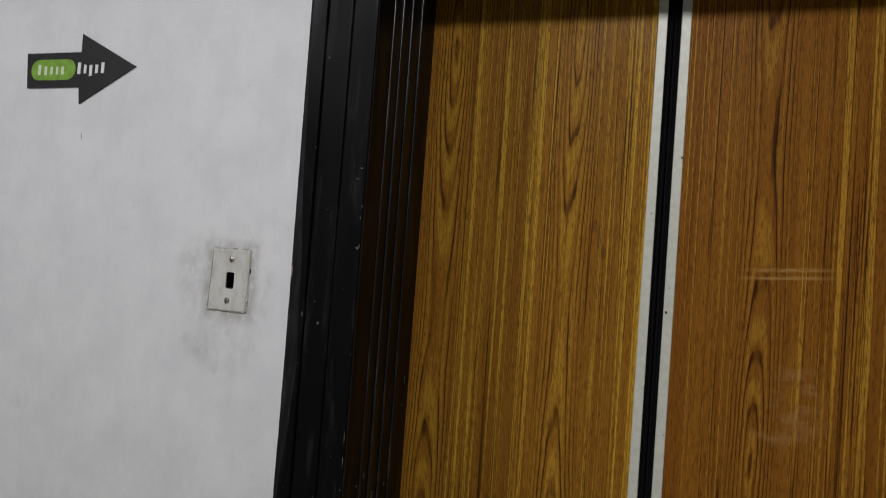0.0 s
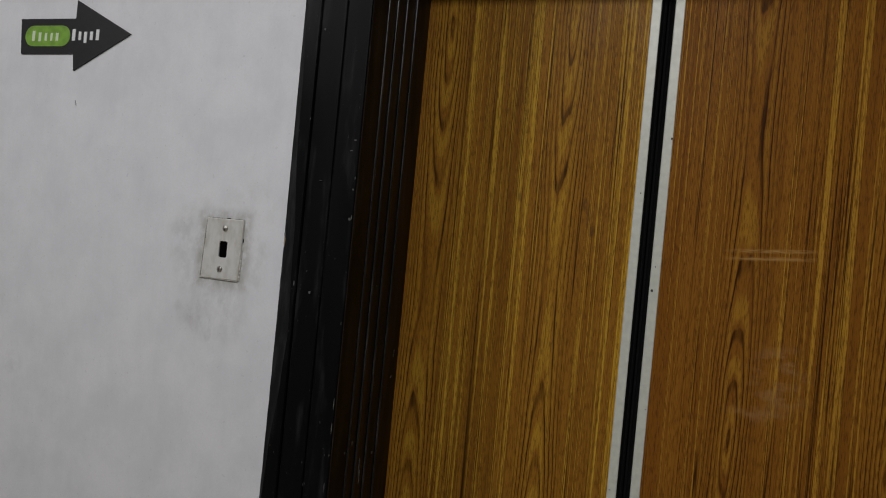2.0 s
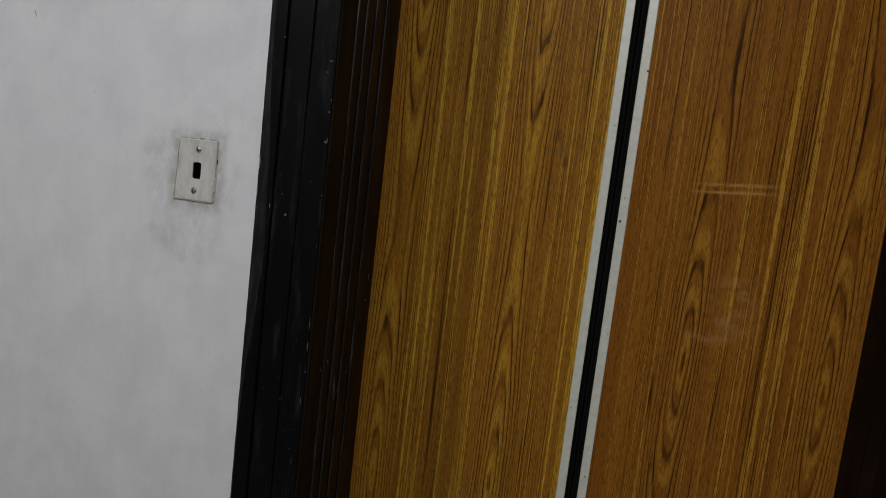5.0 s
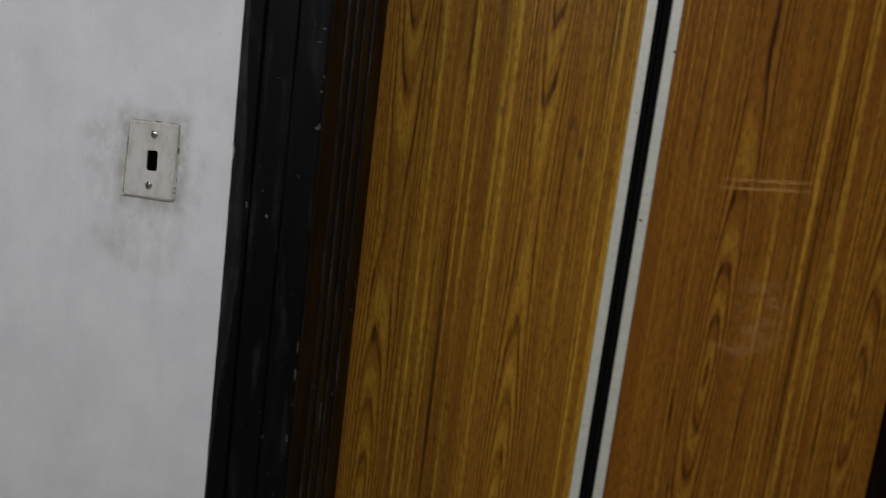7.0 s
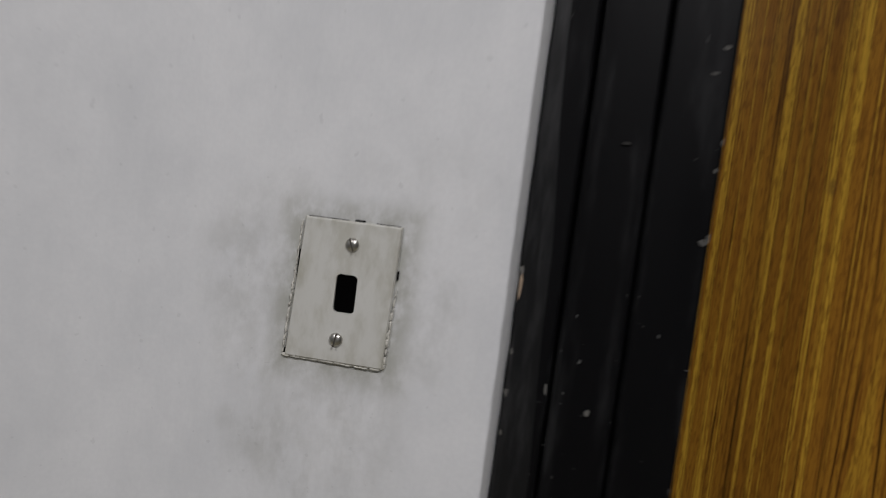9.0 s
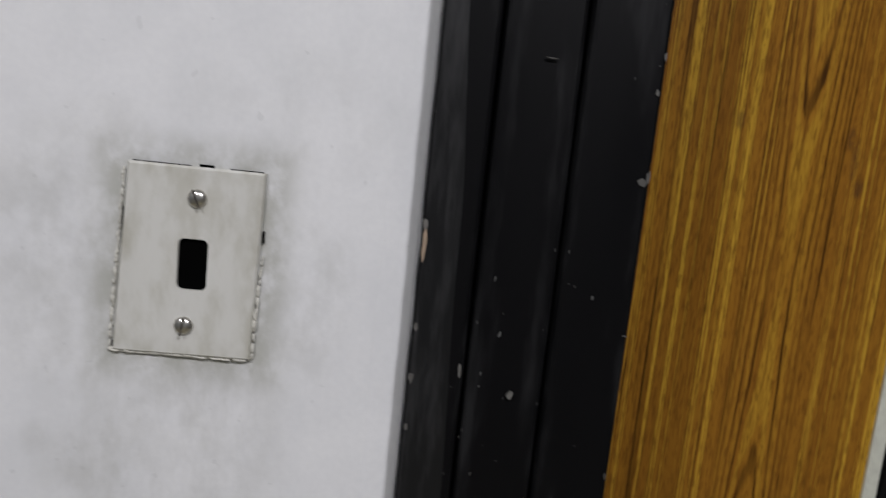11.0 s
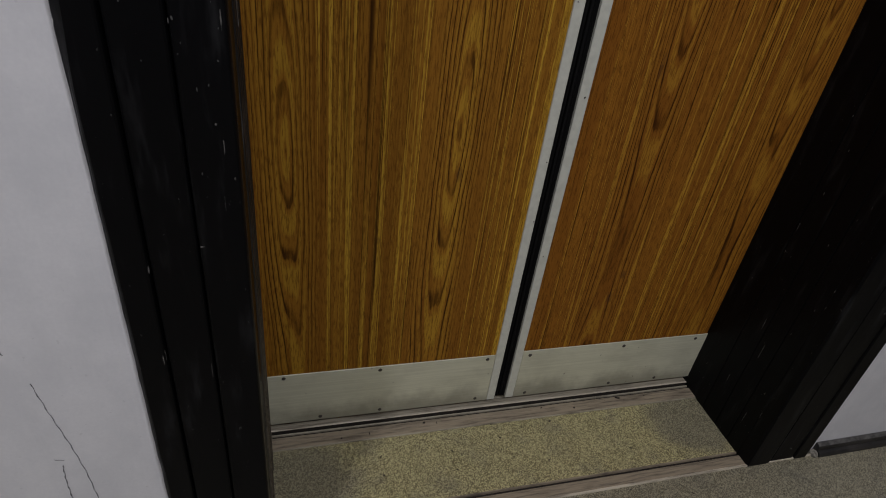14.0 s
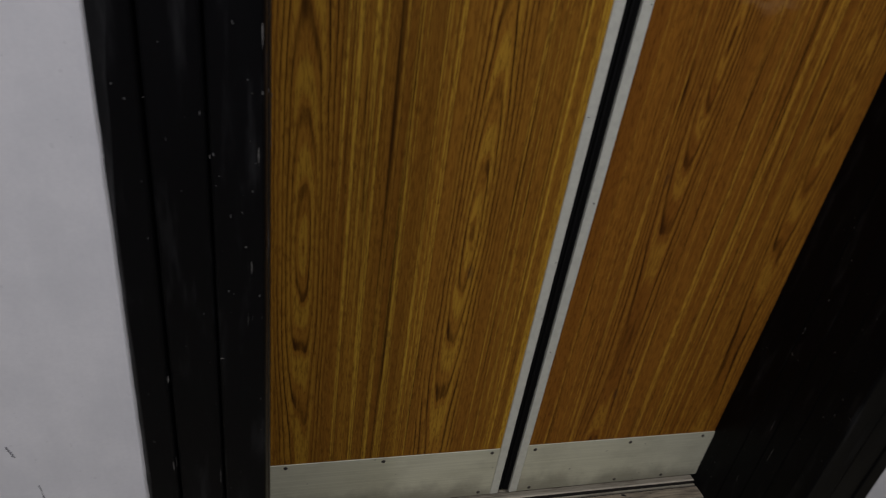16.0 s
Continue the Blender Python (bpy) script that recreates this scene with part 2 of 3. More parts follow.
def make_gloss_edge():
    n = Nodes("thick_gloss_paint")
    rub = n.ramp(n.noise(160.0, 160.0, 12.0, 4.0, 0.65), 0.5, 0.75)
    color = n.mix(rub, (0.009, 0.0088, 0.009), (0.060, 0.056, 0.055))
    splash = n.m("ADD", n.z, n.m("MULTIPLY", n.noise(30.0, 30.0, 8.0, 4.0, 0.65, shift=14.0), 0.7))
    color = n.mix(n.ramp(splash, 0.45, 0.95, 0.75, 0.0), color, (0.075, 0.060, 0.046))
    rough = n.ramp(n.noise(60.0, 60.0, 9.0, 3.0), 0.3, 0.7, 0.24, 0.42)
    return n.done(color, rough, bump=n.noise(120.0, 120.0, 12.0, 2.0), strength=0.15, distance=0.0006, spec=0.5)


def make_terrazzo(name, pale, dark, shade_patches=()):
    n = Nodes(name)
    grain = n.tree.nodes.new("ShaderNodeSeparateColor")
    n.tree.links.new(n.cells(640.0), grain.inputs[0])
    big = n.tree.nodes.new("ShaderNodeSeparateColor")
    n.tree.links.new(n.cells(340.0), big.inputs[0])
    color = n.mix(n.ramp(grain.outputs[0], 0.15, 0.85), dark, pale)
    color = n.mix(n.m("GREATER_THAN", grain.outputs[1], 0.84), color, tuple(v * 0.65 for v in dark))
    color = n.mix(n.m("MULTIPLY", n.m("GREATER_THAN", big.outputs[0], 0.9), 0.6), color, tuple(min(v * 1.2, 0.7) for v in pale))
    dirt = n.ramp(n.noise(14.0, 14.0, 14.0, 5.0, 0.65), 0.46, 0.72, 0.0, 0.45)
    # grey dirt and the shade of the niche ends, put into the colour with ragged outlines
    for cx, cy, rx, ry in shade_patches:
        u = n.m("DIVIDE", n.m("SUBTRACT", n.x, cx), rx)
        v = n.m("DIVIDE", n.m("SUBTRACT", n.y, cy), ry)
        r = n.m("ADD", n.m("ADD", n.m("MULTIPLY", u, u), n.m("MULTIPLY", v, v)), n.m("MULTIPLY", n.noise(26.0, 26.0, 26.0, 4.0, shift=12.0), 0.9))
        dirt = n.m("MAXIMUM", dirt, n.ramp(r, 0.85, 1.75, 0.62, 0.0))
    color = n.mix(dirt, color, n.mix(n.ramp(grain.outputs[0], 0.2, 0.9), (0.085, 0.080, 0.066), (0.21, 0.20, 0.165)))
    return n.done(color, n.ramp(dirt, 0.0, 0.7, 0.5, 0.75), bump=grain.outputs[2], strength=0.15, distance=0.0006)


def make_steel(name, color, rough, metal, dirt_color, dirt_amount, along=False):
    n = Nodes(name)
    dirt = n.ramp(n.noise(10.0 if along else 30.0, 130.0 if along else 30.0, 22.0, 5.0, 0.65), 0.4, 0.72)
    drag = n.noise(4.0, 420.0 if along else 4.0, 320.0, 2.0, shift=3.0)
    base = n.mix(n.ramp(drag, 0.3, 0.7), tuple(v * 0.88 for v in color), color)
    base = n.mix(n.m("MULTIPLY", dirt, dirt_amount), base, dirt_color)
    return n.done(base, n.ramp(dirt, 0.0, 1.0, rough, min(rough + 0.25, 0.9)), metal, bump=n.noise(90.0, 90.0, 90.0, 3.0), strength=0.08, distance=0.0006)


def make_kick():
    n = Nodes("brushed_steel")
    drag = n.ramp(n.noise(5.0, 5.0, 420.0, 2.0, shift=3.0), 0.3, 0.7)
    base = n.mix(drag, (0.62, 0.615, 0.46), (0.69, 0.685, 0.52))
    cloud = n.ramp(n.noise(7.0, 7.0, 12.0, 4.0, 0.6), 0.42, 0.7)
    base = n.mix(n.m("MULTIPLY", cloud, 0.28), base, (0.33, 0.315, 0.22))
    # mop splashes that reach up from the sill, and dried dark spots
    reach = n.m("ADD", n.z, n.m("MULTIPLY", n.m("SUBTRACT", n.noise(9.0, 9.0, 7.0, 5.0, 0.6, shift=13.0), 0.5), 0.16))
    base = n.mix(n.ramp(reach, 0.02, 0.085, 0.6, 0.0), base, (0.17, 0.155, 0.11))
    spot = n.ramp(n.noise(85.0, 85.0, 60.0, 2.0, shift=19.0), 0.70, 0.76)
    base = n.mix(n.m("MULTIPLY", spot, 0.55), base, (0.12, 0.105, 0.075))
    return n.done(base, n.ramp(cloud, 0.0, 1.0, 0.42, 0.6), 0.12, bump=n.noise(60.0, 60.0, 30.0, 3.0), strength=0.08, distance=0.0006)


def make_plain(name, color, rough, metal=0.0, spread=0.25):
    n = Nodes(name)
    dark = tuple(v * (1 - spread) for v in color)
    base = n.mix(n.ramp(n.noise(70.0, 70.0, 70.0, 4.0), 0.3, 0.7), dark, color)
    return n.done(base, rough, metal, bump=n.noise(220.0, 220.0, 220.0, 2.0), strength=0.1, distance=0.0005)


def make_plate_paint():
    n = Nodes("ivory_overpaint")
    wear = n.ramp(n.noise(60.0, 60.0, 26.0, 5.0, 0.65), 0.42, 0.72)
    color = n.mix(n.m("MULTIPLY", wear, 0.55), (0.60, 0.595, 0.56), (0.40, 0.385, 0.32))
    edge = n.m("MAXIMUM", n.ramp(n.m("ABSOLUTE", n.m("SUBTRACT", n.x, -0.7545)), 0.022, 0.040),
               n.ramp(n.m("ABSOLUTE", n.m("SUBTRACT", n.z, 1.2925)), 0.040, 0.056))
    color = n.mix(n.m("MULTIPLY", edge, n.ramp(n.noise(90.0, 90.0, 40.0, 4.0), 0.4, 0.65, 0.1, 0.6)), color, (0.36, 0.345, 0.28))
    return n.done(color, 0.45, bump=n.noise(70.0, 70.0, 40.0, 3.0), strength=0.2, distance=0.0008)


WOOD = make_wood()
WALL = make_wall_paint(True)
WALL_PLAIN = make_wall_paint(False)
# invented dark grey for the unseen walls, to keep bounced light low
WALL_FAR = make_plain("grey_low_bounce_paint", (0.26, 0.27, 0.27), 0.6)
BLACK = make_black_paint()
WORN_LIT = make_worn_lit_edge()
GLOSS = make_gloss_edge()
DUSTY = make_steel("dusty_black_paint", (0.016, 0.015, 0.014), 0.5, 0.0, (0.06, 0.053, 0.045), 0.6)
TERRAZZO = make_terrazzo("grey_hall_terrazzo", (0.40, 0.365, 0.25), (0.15, 0.136, 0.088))
# the two end patches paint the shade beside the reveals together with trodden dirt
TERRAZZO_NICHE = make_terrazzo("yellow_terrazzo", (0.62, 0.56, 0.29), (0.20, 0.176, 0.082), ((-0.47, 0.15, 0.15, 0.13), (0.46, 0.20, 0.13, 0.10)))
ALU = make_plain("satin_aluminium", (0.71, 0.72, 0.62), 0.45, 0.1, 0.12)
KICK = make_kick()
RAIL = make_steel("worn_track_metal", (0.48, 0.44, 0.33), 0.45, 0.1, (0.09, 0.075, 0.05), 0.85, True)
SILL = make_steel("tarnished_sill_metal", (0.40, 0.335, 0.235), 0.5, 0.05, (0.085, 0.07, 0.052), 0.85, True)
BRIGHT = make_steel("rubbed_bright_metal", (0.78, 0.71, 0.55), 0.4, 0.1, (0.16, 0.13, 0.09), 0.9, True)
RUBBER = Nodes("black_rubber").done((0.006, 0.006, 0.006), 0.7, spec=0.12)
DIRT_SHADE = make_plain("greasy_dirt_and_shade", (0.034, 0.027, 0.019), 0.85, spread=0.5)
SCREW = make_plain("screw_steel", (0.62, 0.60, 0.56), 0.28, 1.0)
DARK_METAL = make_plain("dull_dark_metal", (0.10, 0.09, 0.075), 0.5, 0.5)
PLATE = make_plate_paint()
HOLE = Nodes("black_cavity_shade").done((0.002, 0.002, 0.002), 1.0, spec=0.0)
PLASTER = make_plain("bare_plaster", (0.62, 0.605, 0.545), 0.85)
CHIP = make_plain("chipped_paint", (0.125, 0.12, 0.11), 0.8, spread=0.6)
RAW_WOOD = make_plain("bare_wood_chip", (0.36, 0.27, 0.19), 0.75)
SIGN_BLACK = make_plain("matt_black_film", (0.016, 0.015, 0.016), 0.45)
SIGN_GREEN = make_plain("green_film", (0.22, 0.42, 0.05), 0.45, spread=0.3)
SIGN_WHITE = make_plain("white_film", (0.75, 0.77, 0.74), 0.5, spread=0.05)
SIGN_PALE = make_plain("pale_green_film", (0.62, 0.72, 0.50), 0.5, spread=0.05)
SCRATCH = make_plain("graphite_scratch", (0.16, 0.16, 0.17), 0.7)
FITTING = make_plain("white_enamel", (0.75, 0.75, 0.72), 0.4)


# ---- mesh helpers ----
def part(name, bm, material, parent=None, label="", smooth=False, second=None):
    mesh = bpy.data.meshes.new(name)
    bm.normal_update()
    bm.to_mesh(mesh)
    bm.free()
    mesh.materials.append(material)
    if second:
        mesh.materials.append(second)
    if smooth:
        for poly in mesh.polygons:
            poly.use_smooth = True
    ob = new(name, mesh)
    ob.parent = parent
    if label:
        tagged(ob, label)
    return ob


def empty(name, label, category, group="", kind=""):
    return tagged(new(name), label, category, group, kind)


def box(x0, x1, y0, y1, z0, z1, bevel=0.0, segments=1, bm=None):
    bm = bm or bmesh.new()
    made = bmesh.ops.create_cube(bm, size=1.0, matrix=Matrix.Translation(((x0 + x1) / 2, (y0 + y1) / 2, (z0 + z1) / 2)) @ Matrix.Diagonal((x1 - x0, y1 - y0, z1 - z0, 1)))
    if bevel:
        edges = list({e for v in made["verts"] for e in v.link_edges})
        bmesh.ops.bevel(bm, geom=edges, offset=bevel, segments=segments, affect="EDGES", profile=0.5)
    return bm


def prism(outline, lo, hi, axis="y", worn=()):
    """An outline of (a, b) drawn out along an axis: y gives (x, z) outlines, z gives (x, y) ones, x gives (y, z) ones."""
    bm = bmesh.new()
    place = {"y": lambda a, b, c: (a, c, b), "z": lambda a, b, c: (a, b, c), "x": lambda a, b, c: (c, a, b)}[axis]
    low = [bm.verts.new(place(a, b, lo)) for a, b in outline]
    high = [bm.verts.new(place(a, b, hi)) for a, b in outline]
    bm.faces.new(low)
    bm.faces.new(high[::-1])
    for i in range(len(outline)):
        j = (i + 1) % len(outline)
        bm.faces.new((low[i], high[i], high[j], low[j])).material_index = int(i in worn)
    bmesh.ops.recalc_face_normals(bm, faces=bm.faces[:])
    return bm


def rounded(cx, cz, w, h, r, steps=5):
    """The outline of a rectangle with round corners."""
    points = []
    for sx, sz, turn in ((1, 1, 0), (-1, 1, 90), (-1, -1, 180), (1, -1, 270)):
        for i in range(steps + 1):
            a = radians(turn + 90 * i / steps)
            points.append((cx + sx * (w / 2 - r) + r * math.cos(a), cz + sz * (h / 2 - r) + r * math.sin(a)))
    return points


def structure(name, bm, material, label, category):
    return tagged(part(name, bm, material), label, category, kind="structure")


# ---- the hall: floor, walls, ceiling ----
DOOR_Y = 0.306
LINTEL = 2.021
LEFT_FACE, RIGHT_FACE = -0.022, 0.057
WALL_L, WALL_R = 0.0, 0.072

structure("floor", box(-2.6, 2.4, -2.8, 0.062, -0.12, 0.0), TERRAZZO, "worn grey-green terrazzo floor of the lift hall", "floor")
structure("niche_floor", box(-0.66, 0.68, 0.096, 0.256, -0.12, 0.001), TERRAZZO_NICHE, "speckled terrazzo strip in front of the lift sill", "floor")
wall_left = structure("wall_left", box(-2.6, -0.610, WALL_L, 0.36, -0.1, 2.85), WALL, "white painted wall with grime around the call button", "wall")
structure("wall_right", box(0.660, 2.4, WALL_R, 0.36, -0.1, 2.85), WALL_PLAIN, "white painted plaster wall beside the lift", "wall")
structure("wall_over_lift", box(-0.610, 0.660, 0.03, 0.36, LINTEL + 0.02, 2.85), WALL_PLAIN, "white painted wall over the lift door", "wall")
# unseen walls added to close the hall and hold down its ambient light
structure("wall_back", box(-2.6, 2.4, -2.95, -2.8, -0.1, 2.85), WALL_FAR, "unseen grey wall across the hall, dark to limit bounced light", "wall")
structure("wall_west", box(-2.75, -2.6, -2.95, 0.36, -0.1, 2.85), WALL_FAR, "unseen grey end wall of the hall, dark to limit bounced light", "wall")
structure("wall_east", box(2.4, 2.55, -2.95, 0.36, -0.1, 2.85), WALL_FAR, "unseen grey end wall of the hall, dark to limit bounced light", "wall")
structure("ceiling", box(-2.75, 2.55, -2.95, 0.36, 2.85, 2.95), WALL_PLAIN, "white painted hall ceiling", "ceiling")
structure("shaft_backing", box(-0.66, 0.68, 0.36, 0.40, -0.1, 2.85), HOLE, "dark lift shaft closure behind the door", "wall")

# ---- ceiling luminaires ----
def turned(profile, cx, cy, steps=32):
    """A shape of revolution from (radius, z) points round an upright axis."""
    bm = bmesh.new()
    rings = [[bm.verts.new((cx + r * math.cos(2 * math.pi * k / steps), cy + r * math.sin(2 * math.pi * k / steps), z)) for k in range(steps)] for r, z in profile]
    for a, b in zip(rings, rings[1:]):
        for k in range(steps):
            bm.faces.new((a[k], a[(k + 1) % steps], b[(k + 1) % steps], b[k]))
    bm.faces.new(rings[0])
    bm.faces.new(rings[-1][::-1])
    bmesh.ops.recalc_face_normals(bm, faces=bm.faces[:])
    return bm


for lx, ly, lz, power in LAMPS:
    lamp = empty("ceiling_lamp", "round white enamelled lamp fixed under the ceiling", "lamp", "hall ceiling lamps")
    part("housing", turned([(0.15, 2.85), (0.165, 2.84), (0.17, lz + 0.03), (0.16, lz)], lx, ly), FITTING, lamp)
    part("rim", turned([(0.17, lz + 0.025), (0.185, lz + 0.02), (0.185, lz - 0.015), (0.172, lz - 0.02)], lx, ly), FITTING, lamp)


# ---- black casing round the lift opening ----
def stile(x0, x1, front, back, z0, z1, round_left=0.003, round_right=0.003, worn=()):
    """One upright board with eased front edges."""
    pts = [(x0, back), (x0, front + round_left), (x0 + round_left * 0.35, front + round_left * 0.3), (x0 + round_left, front),
           (x1 - round_right, front), (x1 - round_right * 0.35, front + round_right * 0.3), (x1, front + round_right), (x1, back)]
    return prism(pts, z0, z1, "z", worn)


BEVEL = ((0.0, 0.003), (0.85, 0.003), (0.95, 0.008), (1.08, 0.020), (1.16, 0.025), (1.32, 0.020), (1.5, 0.010), (1.75, 0.005), (2.2, 0.003))


def worn_board(x0, x1, front, back, z0, z1):
    """The outermost board: its outer front edge is worn to a bevel whose width swells at hand height."""
    bm = bmesh.new()
    rows = []
    steps = 90
    for k in range(steps + 1):
        z = z0 + (z1 - z0) * k / steps
        (za, wa), (zb, wb) = next((p, q) for p, q in zip(BEVEL, BEVEL[1:]) if p[0] <= z <= q[0])
        f = (z - za) / (zb - za)
        w = wa + (wb - wa) * f * f * (3 - 2 * f) + 0.0012 * noise.noise((z * 14, 3.0, 0.0))
        d = 0.0015 + 0.10 * w
        e = 0.0008 * noise.noise((z * 30, 9.0, 0.0)) + 0.0007 * noise.noise((z * 90, 5.0, 0.0))
        pts = ((x0 + e, back), (x0 + e, front + d + 0.0015), (x0 + 0.0012 + e, front + d), (x0 + w, front + 0.0003), (x0 + w + 0.0015, front), (x1 - 0.003, front), (x1 - 0.001, front + 0.001), (x1, front + 0.003), (x1, back))
        rows.append([bm.verts.new((x, y, z)) for x, y in pts])
    for a, b in zip(rows, rows[1:]):
        for i in range(len(a) - 1):
            # bevel and ridge take the greyer paint as a painted highlight
            bm.faces.new((a[i], a[i + 1], b[i + 1], b[i])).material_index = int(i in (2, 3))
    bm.faces.new(rows[0][::-1])
    bm.faces.new(rows[-1])
    bmesh.ops.recalc_face_normals(bm, faces=bm.faces[:])
    return bm


def casing(side):
    s = -1 if side == "left" else 1
    face = LEFT_FACE if s < 0 else RIGHT_FACE
    inner, outer = (0.4945, 0.6235) if s < 0 else (0.4985, 0.668)
    thing = empty("door_casing", "black gloss-painted wooden casing with chipped edges, " + ("beside the call button" if s < 0 else "beside the plain wall"), "door casing", "lift door casings", "structure")
    span = outer - inner
    cuts = [inner, inner + span * 0.365, inner + span * 0.735, outer]
    for i, (a, b) in enumerate(zip(cuts, cuts[1:])):
        x0, x1 = (a + 0.0010, b - 0.0010) if s > 0 else (-b + 0.0010, -a - 0.0010)
        f = face + (0.0, 0.0018, 0.0)[i]
        if i == 2 and s < 0:
            part("face_board", worn_board(x0, x1, f, face + 0.05, 0.0, LINTEL + 0.10), BLACK, thing, "outer board with a hand-worn bevel", second=WORN_LIT)
            continue
        big = 0.010 if i == 2 else 0.003
        part("face_board", stile(x0, x1, f, face + 0.05, 0.0, LINTEL + 0.10, big if s < 0 else 0.003, big if s > 0 else 0.003), BLACK, thing)
    x0, x1 = sorted((s * (inner + 0.008), s * (outer - 0.004)))
    part("backing", box(x0, x1, face + 0.014, face + 0.055, 0.0, LINTEL + 0.09), BLACK, thing)
    # reveal boards, each with eased edges
    rows = [face + 0.003, 0.053, 0.098, 0.150, 0.210, DOOR_Y + 0.035]
    if s > 0:
        rows = [face + 0.003, 0.09, 0.13, 0.175, 0.225, DOOR_Y + 0.035]
    for a, b in zip(rows, rows[1:]):
        c = 0.0030 if s < 0 else 0.0012
        xa = inner + (0.50 - inner) * (a - face) / (DOOR_Y - face)
        xb = inner + (0.50 - inner) * (b - face) / (DOOR_Y - face)
        if s < 0 and a > face + 0.01:
            # each board stands proud of the one before it
            xa, xb = xa - 0.0022, xb + 0.0012
        nose = [(s * (xa + c - c * math.sin(radians(k * 15))), a + 0.0005 + c - c * math.cos(radians(k * 15))) for k in range(7)]
        pts = [(s * 0.53, a + 0.0005), *nose, (s * xb, b - c), (s * (xb + c), b - 0.0005), (s * 0.53, b - 0.0005)]
        part("reveal_board", prism(pts, 0.0, LINTEL + 0.02, "z", range(1, 7) if s < 0 else ()), BLACK, thing, second=GLOSS)
    return thing


casing_left = casing("left")
casing_right = casing("right")
head = empty("head_casing", "black painted wooden head board over the lift door", "door casing", kind="structure")
part("face_board", box(-0.625, 0.668, LEFT_FACE - 0.0005, 0.03, LINTEL, LINTEL + 0.13, 0.003), BLACK, head)
part("soffit_board", box(-0.50, 0.50, 0.031, DOOR_Y + 0.05, LINTEL, LINTEL + 0.02, 0.002), BLACK, head)


# ---- lift door leaves ----
def leaf(s):
    label = "teak laminate lift door leaf with steel kick plate" + (", closed" if s < 0 else ", tape marks")
    thing = empty("lift_door_leaf", label, "lift door", "lift door leaves")

    def span(a, b):
        return sorted((s * a, s * b))

    x0, x1 = span(0.030, 0.56)
    part("panel", box(x0, x1, DOOR_Y, DOOR_Y + 0.03, 0.028, LINTEL + 0.03), WOOD, thing)
    x0, x1 = span(0.0131, 0.0315)
    part("edge_strip", box(x0, x1, DOOR_Y - 0.004, DOOR_Y + 0.031, 0.027, LINTEL + 0.03, 0.0012), ALU, thing, "satin aluminium edge strip with small dents")
    # rubber nose with a rounded front
    pts = [(s * 0.0134, DOOR_Y + 0.03), (s * 0.0134, DOOR_Y + 0.003), (s * 0.0105, DOOR_Y + 0.001), (s * 0.0075, DOOR_Y + 0.006), (s * 0.0045, DOOR_Y + 0.0035), (s * 0.0015, DOOR_Y + 0.006), (s * 0.0006, DOOR_Y + 0.012), (s * 0.0006, DOOR_Y + 0.03)]
    part("rubber_seal", prism(pts, 0.028, LINTEL + 0.03, "z"), RUBBER, thing, "black rubber closing seal")
    x0, x1 = span(0.032, 0.56)
    kick = part("kick_plate", box(x0, x1, DOOR_Y - 0.003, DOOR_Y - 0.0002, 0.026, 0.165 if s < 0 else 0.168, 0.0008), KICK, thing, "dull steel kick plate with stains")
    for x, z in ((0.049, 0.155), (0.28, 0.155), (0.47, 0.157), (0.275, 0.036), (0.40, 0.036), (0.06, 0.036)):
        bm = bmesh.new()
        bmesh.ops.create_uvsphere(bm, u_segments=12, v_segments=6, radius=0.0042, matrix=Matrix.Translation((s * x, DOOR_Y - 0.003, z)) @ Matrix.Diagonal((1, 0.4, 1, 1)))
        part("rivet", bm, DARK_METAL, kick, smooth=True)
    return thing


leaf(-1)
leaf(1)

# ---- sill, track and threshold ----
structure("sill_plate", box(-0.52, 0.53, 0.256, 0.286, -0.05, 0.004, 0.001), SILL, "tarnished brown metal sill plate", "sill")
# shallow strip: grease and the groove's shade are both in its dark colour
structure("sill_groove", box(-0.52, 0.53, 0.286, 0.2985, -0.05, -0.001), DIRT_SHADE, "greasy door track groove, darkened for its shade", "sill")
track = empty("door_track", "worn aluminium door track under the leaves", "door track", kind="structure")
part("rail", box(-0.52, 0.53, 0.302, 0.340, -0.05, 0.010, 0.0015), RAIL, track)
part("ridge", box(-0.52, 0.53, 0.2985, 0.3018, 0.0080, 0.0112, 0.0008), BRIGHT, track)
# dark sheet over the rail's lit front, standing in for shade in the groove
part("groove_shade", box(-0.52, 0.53, 0.2990, 0.3019, -0.004, 0.0078), DIRT_SHADE, track)
part("inner_bar", box(-0.52, 0.53, 0.2915, 0.2950, -0.004, 0.0035, 0.0008), RAIL, track)
part("lip", box(-0.52, 0.53, 0.2725, 0.2740, 0.0038, 0.0060, 0.0006), SILL, track)
part("lip", box(-0.52, 0.53, 0.2545, 0.2562, -0.02, 0.0045, 0.0005), RAIL, track)
threshold = empty("threshold", "rusty metal threshold angle set in the floor", "threshold", kind="structure")
part("angle", box(-0.52, 0.66, 0.062, 0.086, -0.05, 0.003, 0.001), SILL, threshold)
part("bright_edge", box(-0.52, 0.69, 0.0575, 0.0622, -0.02, 0.0035, 0.0008), BRIGHT, threshold, "bright worn metal edge")
part("joint", box(-0.52, 0.53, 0.086, 0.096, -0.05, -0.004), DIRT_SHADE, threshold, "dirt-filled joint")
part("inner_edge", box(-0.52, 0.53, 0.0935, 0.096, -0.02, 0.003, 0.0008), SILL, threshold)


